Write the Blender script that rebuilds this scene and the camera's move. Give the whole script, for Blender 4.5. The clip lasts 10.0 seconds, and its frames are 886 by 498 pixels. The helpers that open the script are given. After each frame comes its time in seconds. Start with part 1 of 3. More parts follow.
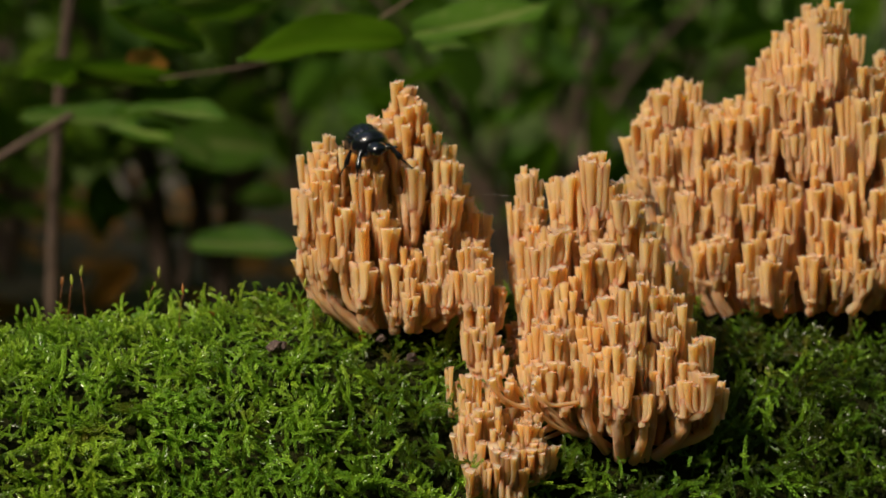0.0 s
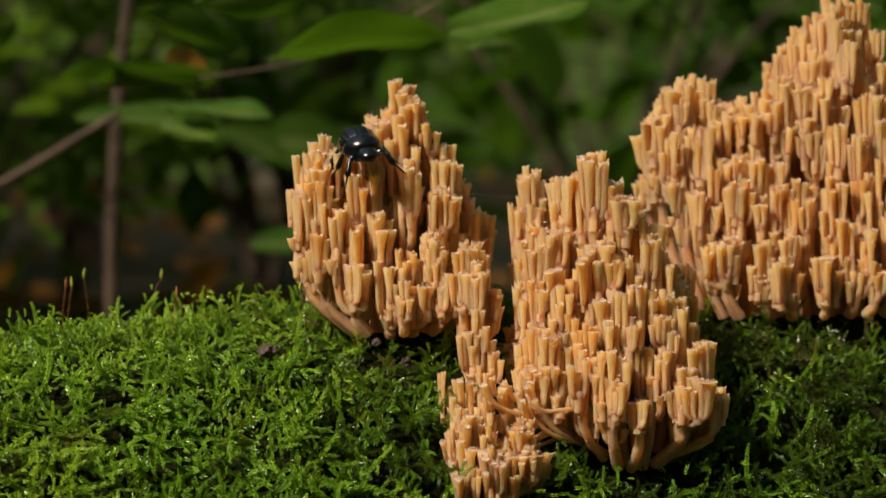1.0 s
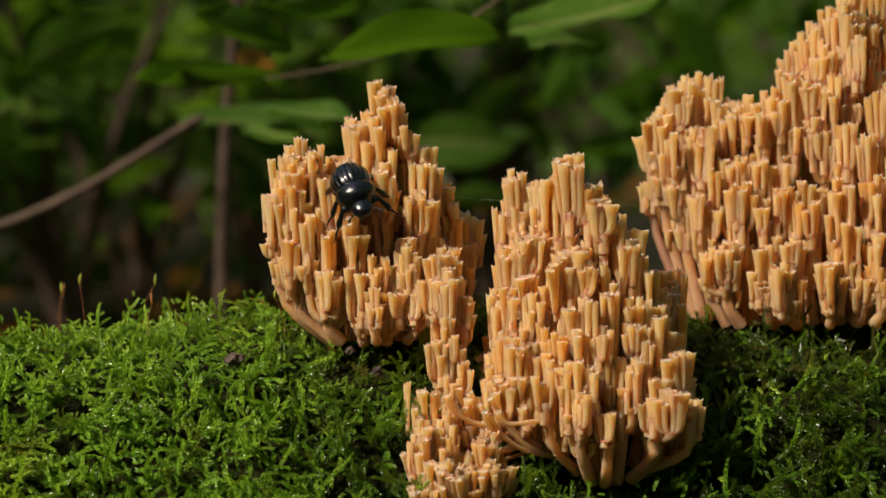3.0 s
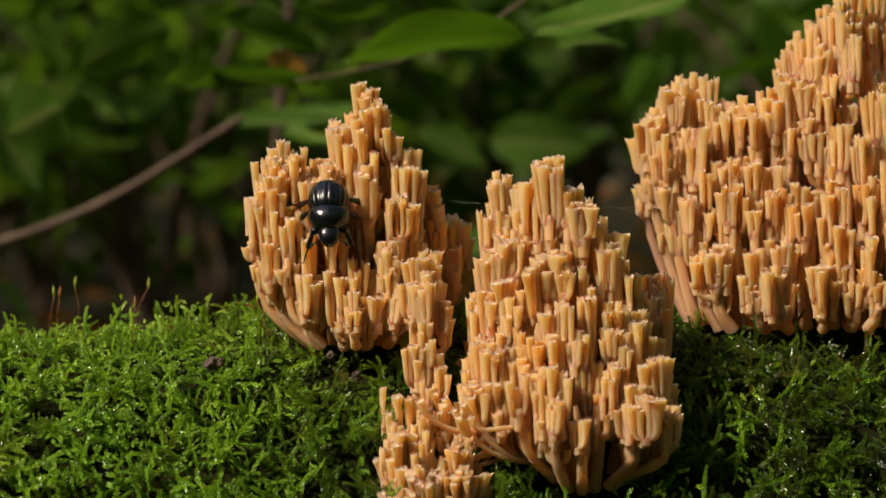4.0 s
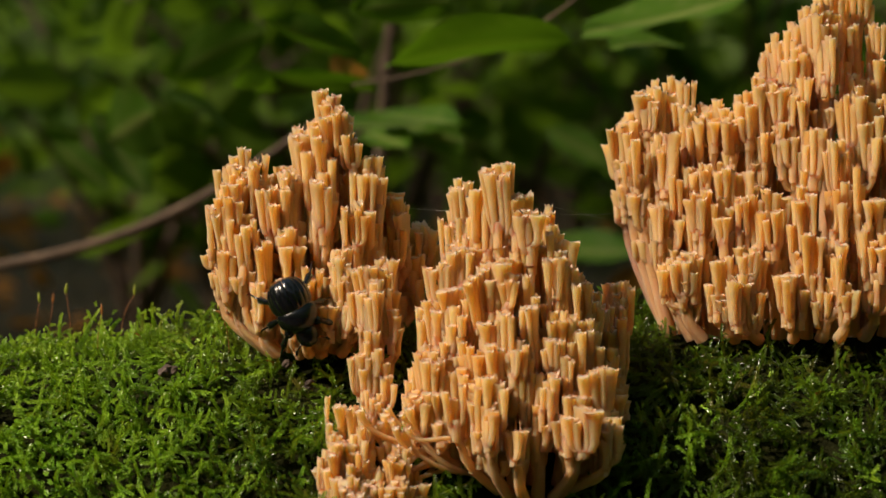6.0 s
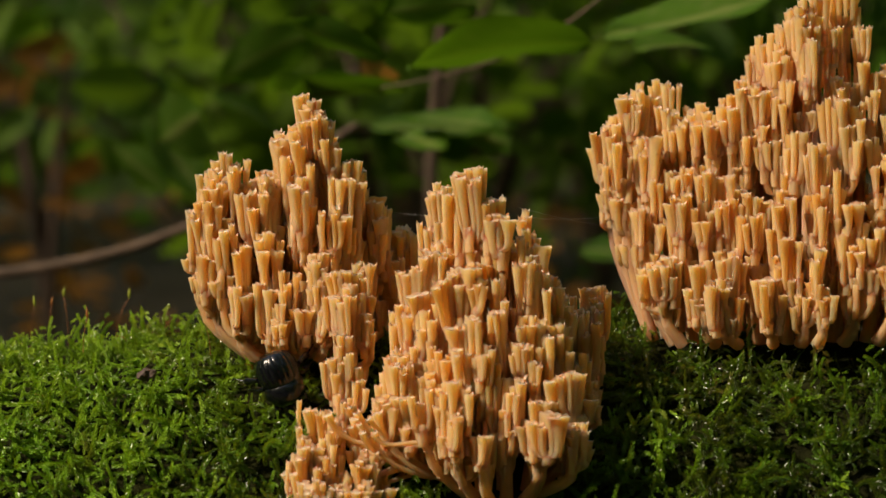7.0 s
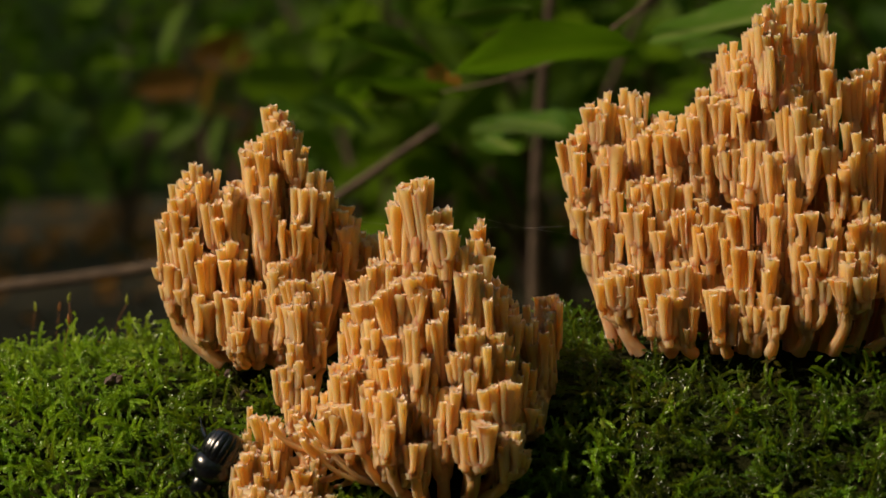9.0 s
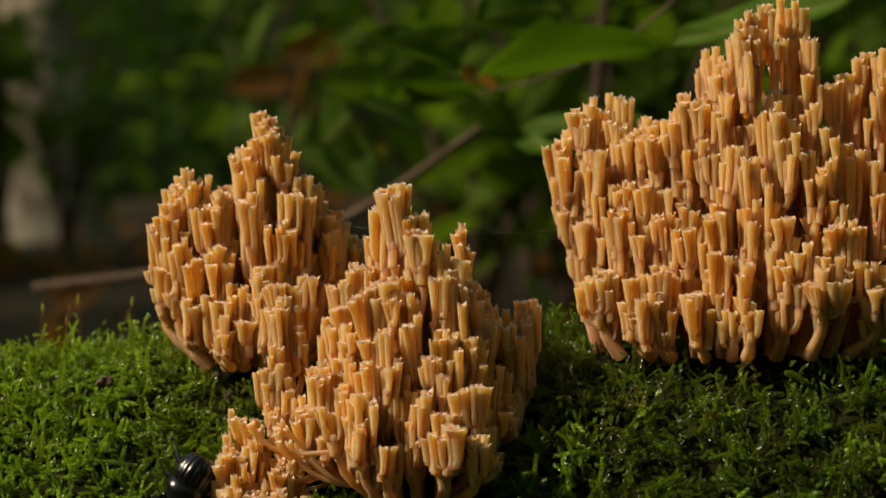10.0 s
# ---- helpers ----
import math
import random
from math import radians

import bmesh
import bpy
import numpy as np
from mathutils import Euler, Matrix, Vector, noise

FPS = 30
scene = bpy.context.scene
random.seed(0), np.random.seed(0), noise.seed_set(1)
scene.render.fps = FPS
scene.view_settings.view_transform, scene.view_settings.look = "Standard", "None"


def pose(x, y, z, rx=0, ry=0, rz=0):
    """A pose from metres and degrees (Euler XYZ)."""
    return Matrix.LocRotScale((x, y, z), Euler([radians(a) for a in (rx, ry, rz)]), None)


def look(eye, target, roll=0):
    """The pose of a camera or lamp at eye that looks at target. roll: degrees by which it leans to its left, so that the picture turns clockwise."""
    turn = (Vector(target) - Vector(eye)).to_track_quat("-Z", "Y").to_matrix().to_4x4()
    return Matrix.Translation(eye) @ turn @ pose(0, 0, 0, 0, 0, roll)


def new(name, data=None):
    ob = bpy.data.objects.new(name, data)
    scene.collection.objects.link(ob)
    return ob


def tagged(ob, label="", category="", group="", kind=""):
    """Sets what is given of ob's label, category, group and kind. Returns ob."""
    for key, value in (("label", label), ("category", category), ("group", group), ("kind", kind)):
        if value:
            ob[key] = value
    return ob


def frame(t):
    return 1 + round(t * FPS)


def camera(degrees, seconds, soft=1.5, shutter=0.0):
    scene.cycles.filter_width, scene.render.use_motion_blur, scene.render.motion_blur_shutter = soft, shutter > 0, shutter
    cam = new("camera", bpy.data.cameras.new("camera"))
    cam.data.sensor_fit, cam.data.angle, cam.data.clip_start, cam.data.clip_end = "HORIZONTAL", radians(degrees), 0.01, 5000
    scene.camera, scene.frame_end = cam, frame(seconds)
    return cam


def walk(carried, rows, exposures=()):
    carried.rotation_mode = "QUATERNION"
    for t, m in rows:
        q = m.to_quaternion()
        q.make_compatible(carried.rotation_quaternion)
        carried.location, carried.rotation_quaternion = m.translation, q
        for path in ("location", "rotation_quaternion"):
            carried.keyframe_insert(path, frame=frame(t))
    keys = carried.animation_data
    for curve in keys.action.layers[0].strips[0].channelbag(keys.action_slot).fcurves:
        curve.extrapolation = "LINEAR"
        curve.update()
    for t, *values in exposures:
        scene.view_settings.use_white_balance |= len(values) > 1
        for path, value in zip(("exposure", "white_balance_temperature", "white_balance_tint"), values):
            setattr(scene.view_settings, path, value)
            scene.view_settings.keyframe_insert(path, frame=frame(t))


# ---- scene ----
MM = 0.001
cam = camera(22.0, 10.0, soft=1.5)
# A straight slide with a steady pan: seconds, eye, target, lean.
PATH = [
    (0, (0.00529, -0.50303, 0.01793), (0.00501, -0.02303, 0.01802), -0.99),
    (1, (0.03263, -0.49204, 0.01856), (0.00659, -0.01275, 0.01847), -1.03),
    (2, (0.06000, -0.48137, 0.01899), (0.00860, -0.00413, 0.01901), -1.05),
    (3, (0.08742, -0.47098, 0.01931), (0.01107, 0.00291, 0.01962), -1.07),
    (4, (0.11495, -0.46081, 0.01960), (0.01399, 0.00845, 0.02029), -1.07),
    (5, (0.14262, -0.45081, 0.01993), (0.01739, 0.01256, 0.02103), -1.07),
    (6, (0.17047, -0.44093, 0.02039), (0.02127, 0.01529, 0.02180), -1.07),
    (7, (0.19855, -0.43112, 0.02106), (0.02565, 0.01665, 0.02262), -1.05),
    (8, (0.22690, -0.42133, 0.02202), (0.03055, 0.01667, 0.02346), -1.04),
    (9, (0.25555, -0.41151, 0.02334), (0.03602, 0.01535, 0.02433), -1.02),
    (10, (0.28456, -0.40160, 0.02511), (0.04210, 0.01266, 0.02520), -1.00),
]
walk(cam, [(t, look(eye, target, roll)) for t, eye, target, roll in PATH], [(0, 1.15, 7350, 13), (5, 1.28, 7750, 12), (10, 0.98, 8700, 12)])
cam.data.dof.use_dof = True
cam.data.dof.focus_distance = 0.472
cam.data.dof.aperture_fstop = 20.0

# ---- world and light ----
world = bpy.data.worlds.new("forest_sky")
scene.world = world
world.use_nodes = True
wn = world.node_tree.nodes
sky = wn.new("ShaderNodeTexSky")
sky.sky_type = "NISHITA"
sky.sun_disc = False
SUN_FROM = Vector((-0.52, -0.56, 0.65)).normalized()
sky.sun_elevation = math.asin(SUN_FROM.z)
sky.sun_rotation = math.atan2(SUN_FROM.x, SUN_FROM.y)
wn["Background"].inputs["Strength"].default_value = 0.085
world.node_tree.links.new(sky.outputs[0], wn["Background"].inputs["Color"])
sun = new("sun", bpy.data.lights.new("sun", "SUN"))
sun.data.energy, sun.data.angle, sun.data.color = 2.0, radians(4.5), (1.0, 0.93, 0.84)
sun.matrix_world = look(SUN_FROM * 6, (0, 0, 0))


# ---- materials ----
class Mat:
    """A short way to write node materials."""

    def __init__(self, name, rough=0.6, spec=0.5):
        self.m = bpy.data.materials.new(name)
        self.m.use_nodes = True
        self.t = self.m.node_tree
        self.b = self.t.nodes["Principled BSDF"]
        self.b.inputs["Roughness"].default_value = rough
        self.b.inputs["Specular IOR Level"].default_value = spec

    def node(self, kind, **sets):
        n = self.t.nodes.new("ShaderNode" + kind)
        for k, v in sets.items():
            n.inputs[k].default_value = v
        return n

    def link(self, a, b):
        self.t.links.new(a, b)

    def coords(self):
        return self.node("TexCoord").outputs["Object"]

    def noise(self, scale, detail=4.0, rough=0.6, vector=None):
        n = self.node("TexNoise", Scale=scale, Detail=detail, Roughness=rough)
        self.link(vector or self.coords(), n.inputs["Vector"])
        return n.outputs["Fac"]

    def ramp(self, fac, stops):
        r = self.t.nodes.new("ShaderNodeValToRGB")
        e = r.color_ramp.elements
        while len(e) < len(stops):
            e.new(0.5)
        for el, (p, c) in zip(e, stops):
            el.position, el.color = p, (*c, 1)
        self.link(fac, r.inputs["Fac"])
        return r.outputs["Color"]

    def mix(self, fac, a, b, how="MIX"):
        n = self.t.nodes.new("ShaderNodeMix")
        n.data_type, n.blend_type = "RGBA", how
        for value, key in ((fac, 0), (a, 6), (b, 7)):
            if isinstance(value, (int, float)):
                n.inputs[key].default_value = value
            elif isinstance(value, tuple):
                n.inputs[key].default_value = (*value, 1)
            else:
                self.link(value, n.inputs[key])
        return n.outputs[2]

    def attr(self, name):
        n = self.t.nodes.new("ShaderNodeAttribute")
        n.attribute_name = name
        return n.outputs["Fac"]

    def rand(self):
        return self.t.nodes.new("ShaderNodeObjectInfo").outputs["Random"]

    def colour(self, c):
        if isinstance(c, tuple):
            self.b.inputs["Base Color"].default_value = (*c, 1)
        else:
            self.link(c, self.b.inputs["Base Color"])
        return self

    def bump(self, fac, strength=0.3, distance=0.0005):
        n = self.node("Bump", Strength=strength, Distance=distance)
        self.link(fac, n.inputs["Height"])
        self.link(n.outputs["Normal"], self.b.inputs["Normal"])
        return self

    def rough(self, fac, lo, hi):
        n = self.t.nodes.new("ShaderNodeMapRange")
        n.inputs["To Min"].default_value, n.inputs["To Max"].default_value = lo, hi
        self.link(fac, n.inputs["Value"])
        self.link(n.outputs["Result"], self.b.inputs["Roughness"])
        return self


def coral_material():
    m = Mat("coral_flesh", 0.5, 0.12)
    along = m.attr("along")
    body = m.ramp(along, [(0.0, (0.87, 0.50, 0.30)), (0.22, (0.92, 0.55, 0.315)), (0.45, (0.95, 0.59, 0.32)), (0.70, (0.97, 0.62, 0.29)), (0.86, (0.975, 0.65, 0.285)), (1.0, (0.975, 0.76, 0.46))])
    stain = m.ramp(m.noise(110, 4), [(0.50, (0, 0, 0)), (0.72, (0.7, 0.7, 0.7))])
    body = m.mix(stain, body, (0.82, 0.44, 0.17))
    warm = m.ramp(m.noise(28, 3), [(0.48, (0, 0, 0)), (0.75, (0.5, 0.5, 0.5))])
    body = m.mix(warm, body, (0.92, 0.47, 0.15))
    rusty = m.ramp(m.rand(), [(0.72, (0, 0, 0)), (1.0, (1, 1, 1))])
    rusty = m.mix(1.0, rusty, m.ramp(along, [(0.45, (0.05, 0.05, 0.05)), (0.85, (0.75, 0.75, 0.75))]), "MULTIPLY")
    body = m.mix(rusty, body, (0.80, 0.36, 0.08))
    speck = m.ramp(m.noise(900, 2), [(0.70, (0, 0, 0)), (0.76, (0.6, 0.6, 0.6))])
    body = m.mix(speck, body, (0.42, 0.20, 0.09))
    m.colour(body)
    m.b.inputs["Subsurface Weight"].default_value = 1.0
    m.b.inputs["Subsurface Radius"].default_value = (1.0, 0.8, 0.6)
    m.b.inputs["Subsurface Scale"].default_value = 0.0045
    m.bump(m.noise(700, 6, 0.65), 0.5, 0.0004)
    m.rough(m.noise(500, 3), 0.5, 0.78)
    tr = m.node("BsdfTranslucent", Color=(0.98, 0.65, 0.28, 1))
    mx = m.node("MixShader", Fac=0.42)
    m.link(m.b.outputs[0], mx.inputs[1])
    m.link(tr.outputs[0], mx.inputs[2])
    m.link(mx.outputs[0], m.t.nodes["Material Output"].inputs[0])
    return m.m


def moss_material():
    m = Mat("moss_leaf", 0.3, 0.5)
    tone_shade = m.attr("tone_shade")
    # the ramp also carries the light and shade painted into the moss colour
    green = m.ramp(tone_shade, [(0.0, (0.02, 0.03, 0.004)), (0.3, (0.055, 0.12, 0.012)), (0.65, (0.17, 0.345, 0.03)), (1.0, (0.38, 0.60, 0.075))])
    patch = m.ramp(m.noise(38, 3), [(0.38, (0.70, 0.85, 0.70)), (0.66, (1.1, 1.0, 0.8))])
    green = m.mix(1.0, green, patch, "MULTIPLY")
    brown = m.ramp(m.noise(70, 4), [(0.58, (0, 0, 0)), (0.70, (0.75, 0.75, 0.75))])
    m.colour(m.mix(brown, green, (0.16, 0.10, 0.025)))
    tr = m.node("BsdfTranslucent", Color=(0.4, 0.52, 0.03, 1))
    mx = m.node("MixShader", Fac=0.2)
    m.link(m.b.outputs[0], mx.inputs[1])
    m.link(tr.outputs[0], mx.inputs[2])
    m.link(mx.outputs[0], m.t.nodes["Material Output"].inputs[0])
    return m.m


def soil_material(name, stops, scale, strength=0.8, distance=0.002, spec=0.3):
    m = Mat(name, 0.85, spec)
    n = m.noise(scale, 8, 0.7)
    big = m.ramp(m.noise(scale * 0.12, 3), [(0.3, (0.6, 0.6, 0.6)), (0.7, (1.1, 1.1, 1.1))])
    m.colour(m.mix(1.0, m.ramp(n, stops), big, "MULTIPLY"))
    m.bump(n, strength, distance)
    return m.m


def leaf_material(name, dark, light, thin, through_it=0.45):
    m = Mat(name, 0.6, 0.18)
    n = m.noise(60, 4)
    c = m.mix(m.rand(), m.ramp(n, [(0.3, dark), (0.7, light)]), light)
    c = m.mix(m.attr("vein"), c, (0.20, 0.24, 0.07))
    m.colour(c)
    m.bump(m.attr("vein"), 0.5, 0.0006)
    tr = m.node("BsdfTranslucent", Color=(*thin, 1))
    mx = m.node("MixShader", Fac=through_it)
    m.link(m.b.outputs[0], mx.inputs[1])
    m.link(tr.outputs[0], mx.inputs[2])
    m.link(mx.outputs[0], m.t.nodes["Material Output"].inputs[0])
    return m.m


def chitin_material():
    m = Mat("beetle_shell", 0.3, 0.5)
    n = m.noise(900, 4)
    m.colour(m.ramp(n, [(0.3, (0.002, 0.0022, 0.003)), (0.7, (0.004, 0.005, 0.008))]))
    m.b.inputs["Coat Weight"].default_value = 0.25
    m.b.inputs["Coat Roughness"].default_value = 0.12
    m.bump(m.noise(2600, 4), 0.3, 0.00015)
    m.rough(n, 0.14, 0.26)
    return m.m


CORAL = coral_material()
MOSS = moss_material()
BARK = soil_material("rotten_bark", [(0.3, (0.010, 0.011, 0.003)), (0.55, (0.026, 0.030, 0.007)), (0.8, (0.05, 0.05, 0.012))], 160, 1.0, 0.004, spec=0.08)
LITTER = soil_material("leaf_litter", [(0.3, (0.014, 0.012, 0.006)), (0.5, (0.035, 0.028, 0.013)), (0.75, (0.07, 0.05, 0.02))], 9, 1.0, 0.02)
TWIG = soil_material("twig_bark", [(0.3, (0.06, 0.04, 0.028)), (0.7, (0.17, 0.115, 0.08))], 120, 0.5, 0.001)
TRUNK = soil_material("trunk_bark", [(0.3, (0.05, 0.045, 0.035)), (0.7, (0.17, 0.155, 0.12))], 18, 0.8, 0.01)
PALE_TRUNK = soil_material("pale_trunk_bark", [(0.34, (0.10, 0.09, 0.06)), (0.47, (0.34, 0.29, 0.21)), (0.62, (0.74, 0.65, 0.51))], 8, 0.6, 0.008)
LEAF = leaf_material("beech_leaf", (0.03, 0.085, 0.008), (0.055, 0.13, 0.010), (0.12, 0.28, 0.012), 0.3)
DULL_LEAF = leaf_material("shade_leaf", (0.05, 0.11, 0.012), (0.11, 0.20, 0.02), (0.16, 0.30, 0.02))
DEAD_LEAF = leaf_material("dead_leaf", (0.20, 0.08, 0.02), (0.36, 0.17, 0.04), (0.35, 0.16, 0.03))
FAR_WOOD = soil_material("far_wood", [(0.3, (0.03, 0.055, 0.012)), (0.6, (0.09, 0.15, 0.03)), (0.8, (0.16, 0.22, 0.05))], 0.9, 0.3, 0.05)
SHELL = chitin_material()


# ---- mesh helpers ----
def mesh(name, verts, faces, mat, attrs=None, smooth=True, scale=MM):
    """A mesh from arrays of vertices and of faces that all have the same number of corners, or from a list of faces."""
    me = bpy.data.meshes.new(name)
    v = np.asarray(verts, np.float32).reshape(-1, 3) * scale
    if isinstance(faces, np.ndarray):
        n, k = faces.shape
        me.vertices.add(len(v))
        me.vertices.foreach_set("co", v.ravel())
        me.loops.add(n * k)
        me.loops.foreach_set("vertex_index", faces.astype(np.int32).ravel())
        me.polygons.add(n)
        me.polygons.foreach_set("loop_start", np.arange(0, n * k, k, dtype=np.int32))
        me.update(calc_edges=True)
    else:
        me.from_pydata(v.tolist(), [], faces)
    for key, values in (attrs or {}).items():
        me.attributes.new(key, "FLOAT", "POINT").data.foreach_set("value", np.asarray(values, np.float32))
    me.polygons.foreach_set("use_smooth", np.full(len(me.polygons), smooth))
    me.materials.append(mat)
    me.update()
    return me


def part(name, me, parent, label=""):
    ob = new(name, me)
    ob.parent = parent
    return tagged(ob, label)


def thing(name, label, category, me=None, at=(0, 0, 0), group="", kind=""):
    ob = new(name, me)
    ob.location = at
    return tagged(ob, label, category, group, kind)


class Shape:
    """Gathers vertices, faces and one value for each vertex."""

    def __init__(self):
        self.v, self.f, self.a = [], [], []

    def add(self, verts, faces, values):
        n = len(self.v)
        self.v += [tuple(p) for p in verts]
        self.f += [tuple(i + n for i in f) for f in faces]
        self.a += list(values)

    def tube(self, path, radii, values, seg=8, side=None, flat=1.0, close=True, teeth=0.0, rng=random, facet=None):
        path = np.asarray(path, float)
        tan = np.gradient(path, axis=0)
        tan /= np.linalg.norm(tan, axis=1)[:, None] + 1e-9
        side = np.array(side if side is not None else (1.0, 0.13, 0.07))
        ring, verts, vals, faces = [], [], [], []
        facet = facet or [1.0] * seg
        for p, t, r, a in zip(path, tan, radii, values):
            u = side - t * (side @ t)
            u /= np.linalg.norm(u) + 1e-9
            w = np.cross(t, u)
            for k in range(seg):
                ang = 2 * math.pi * k / seg
                g = r * (1 + (facet[k] - 1) * min(1.0, a * 1.3))
                verts.append(p + u * (g * flat * math.cos(ang)) + w * (g * math.sin(ang)))
                vals.append(a)
            ring.append((p, t, u, w, r))
        for j in range(len(path) - 1):
            for k in range(seg):
                faces.append((j * seg + k, j * seg + (k + 1) % seg, (j + 1) * seg + (k + 1) % seg, (j + 1) * seg + k))
        p, t, u, w, r = ring[-1]
        last = (len(path) - 1) * seg
        if teeth:
            for depth, wide, tip in ((1.0, 1.02, True), (0.1, 0.84, False)):
                base = len(verts)
                for k in range(seg):
                    ang = 2 * math.pi * k / seg
                    up = teeth * (rng.uniform(0.5, 1.6) if k % 2 else rng.uniform(-0.45, 0.1)) if tip else teeth * depth
                    g = wide * facet[k] * (rng.uniform(1.0, 1.16) if k % 2 else rng.uniform(0.9, 1.0)) if tip else wide * facet[k]
                    verts.append(p + t * up + u * (r * g * flat * math.cos(ang)) + w * (r * g * math.sin(ang)))
                    vals.append((1.0 if k % 2 else 0.96) if tip else 0.98)
                for k in range(seg):
                    faces.append((last + k, last + (k + 1) % seg, base + (k + 1) % seg, base + k))
                last = base
                if tip:
                    last = len(verts)
                    verts += verts[base:base + seg]
                    vals += vals[base:base + seg]
        if close:
            verts.append(p + t * teeth * 0.35)
            vals.append(0.97 if teeth else values[-1])
            faces += [(last + k, last + (k + 1) % seg, len(verts) - 1) for k in range(seg)]
        self.add(verts, faces, vals)

    def done(self, name, mat, attr="along", smooth=True, scale=MM):
        return mesh(name, self.v, self.f, mat, {attr: self.a}, smooth, scale)


def bezier(points, n):
    """A smooth curve through control points of a Bezier, as n places."""
    pts = [np.asarray(p, float) for p in points]
    out = []
    for t in np.linspace(0, 1, n):
        level = pts
        while len(level) > 1:
            level = [a + (b - a) * t for a, b in zip(level, level[1:])]
        out.append(level[0])
    return np.array(out)


# ---- the log: millimetres, w across and s along it ----
LOG_DIR = np.array([0.958, 0.287])
LOG_R, LOG_W, LOG_Z = 80.0, 43.0, -72.0


def log_top(x, y):
    """The height of the moss's mean surface over a place, in millimetres."""
    s = x * LOG_DIR[0] + y * LOG_DIR[1]
    w = -x * LOG_DIR[1] + y * LOG_DIR[0]
    low = 7.0 * min(1.0, max(0.0, (-s - 30.0) / 75.0)) * min(1.0, max(0.0, (w + 5.0) / 45.0))
    lump = 2.2 * noise.noise((s / 26.0, w / 26.0, 0.3)) + 1.2 * noise.noise((s / 11.0, w / 11.0, 4.1))
    return LOG_Z + math.sqrt(max(LOG_R**2 - (w - LOG_W) ** 2, 4.0)) - low + lump


def build_log():
    log = thing("fallen_log", "rotting fallen log under thick green moss on the forest floor", "log")
    rows, segs = 120, 72
    v = []
    for i in range(rows + 1):
        s = -700 + 1400 * i / rows
        for k in range(segs):
            a = 2 * math.pi * k / segs
            r = LOG_R - 5.5 + 2.5 * noise.noise((s / 40, math.cos(a) * 3, math.sin(a) * 3)) + 1.2 * noise.noise((s / 90, a * 9, 2.0))
            w, z = LOG_W + r * math.cos(a), LOG_Z + r * math.sin(a)
            low = 7.0 * min(1.0, max(0.0, (-s - 30.0) / 75.0)) * (0.5 + 0.5 * math.sin(a))
            v.append((s * LOG_DIR[0] - w * LOG_DIR[1], s * LOG_DIR[1] + w * LOG_DIR[0], z - low))
    f = [(i * segs + k, i * segs + (k + 1) % segs, (i + 1) * segs + (k + 1) % segs, (i + 1) * segs + k) for i in range(rows) for k in range(segs)]
    f += [tuple(range(segs))[::-1], tuple(rows * segs + k for k in range(segs))]
    part("bark", mesh("bark", v, f, BARK), log, "dark rotten bark")
    return log


def moss_shoot(rng):
    """One feathery shoot growing along +z: vertices and triangles of a stem and its scale leaves."""
    vs, fs = [], []

    def leafy(start, way, bend, length, wide):
        step, pos, d = 0.5, np.array(start, float), np.array(way, float)
        n = int(length / step)
        turn = rng.random() * 6.28
        for i in range(n):
            d = d + np.array(bend) * step / length
            d /= np.linalg.norm(d)
            pos = pos + d * step
            u = np.cross(d, (0.3, 0.9, 0.1))
            u /= np.linalg.norm(u)
            w = np.cross(d, u)
            size = wide * (0.55 + 0.45 * math.sin(math.pi * (0.15 + 0.8 * i / n)))
            for k in range(3):
                a = turn + i * 1.1 + k * 2.094 + rng.uniform(-0.2, 0.2)
                out = u * math.cos(a) + w * math.sin(a)
                across = np.cross(out, d)
                tip = pos + (out * 0.52 + d * 1.05) * size
                mid = pos + (out * 0.38 + d * 0.36) * size
                b = len(vs)
                vs.extend([pos, mid + across * size * 0.23, tip, mid - across * size * 0.23])
                fs.extend([(b, b + 1, b + 2), (b, b + 2, b + 3)])
        return pos

    length = rng.uniform(8, 14)
    bend = np.array([rng.uniform(-1.8, 1.8), rng.uniform(-1.8, 1.8), -0.7])
    leafy((0, 0, 0), (0, 0, 1), bend, length, rng.uniform(0.95, 1.2))
    # side shoots stand off to both sides in one plane, like a feather
    plane, count = rng.random() * 6.28, rng.randint(5, 8)
    for i in range(count):
        at = 0.22 + 0.62 * (i + rng.uniform(0, 0.7)) / count
        base = np.array([0.5 * bend[0] * at * at * length, 0.5 * bend[1] * at * at * length, at * length * 0.96])
        a = plane + (math.pi if i % 2 else 0) + rng.gauss(0, 0.35)
        leafy(base, (math.cos(a) * 0.85, math.sin(a) * 0.85, 0.55), (0.2 * math.cos(a), 0.2 * math.sin(a), -0.5), rng.uniform(2.0, 4.4) * (1.15 - 0.6 * at), rng.uniform(0.72, 0.95))
    return np.array(vs), np.array(fs, np.int64)


# where mushrooms stand: x, y and radius of the foot
CORAL_FEET = ((-4, 10, 4), (12, 1, 3), (15, -15, 6), (44, 2, 11), (72, 48, 10), (98, 54, 14))


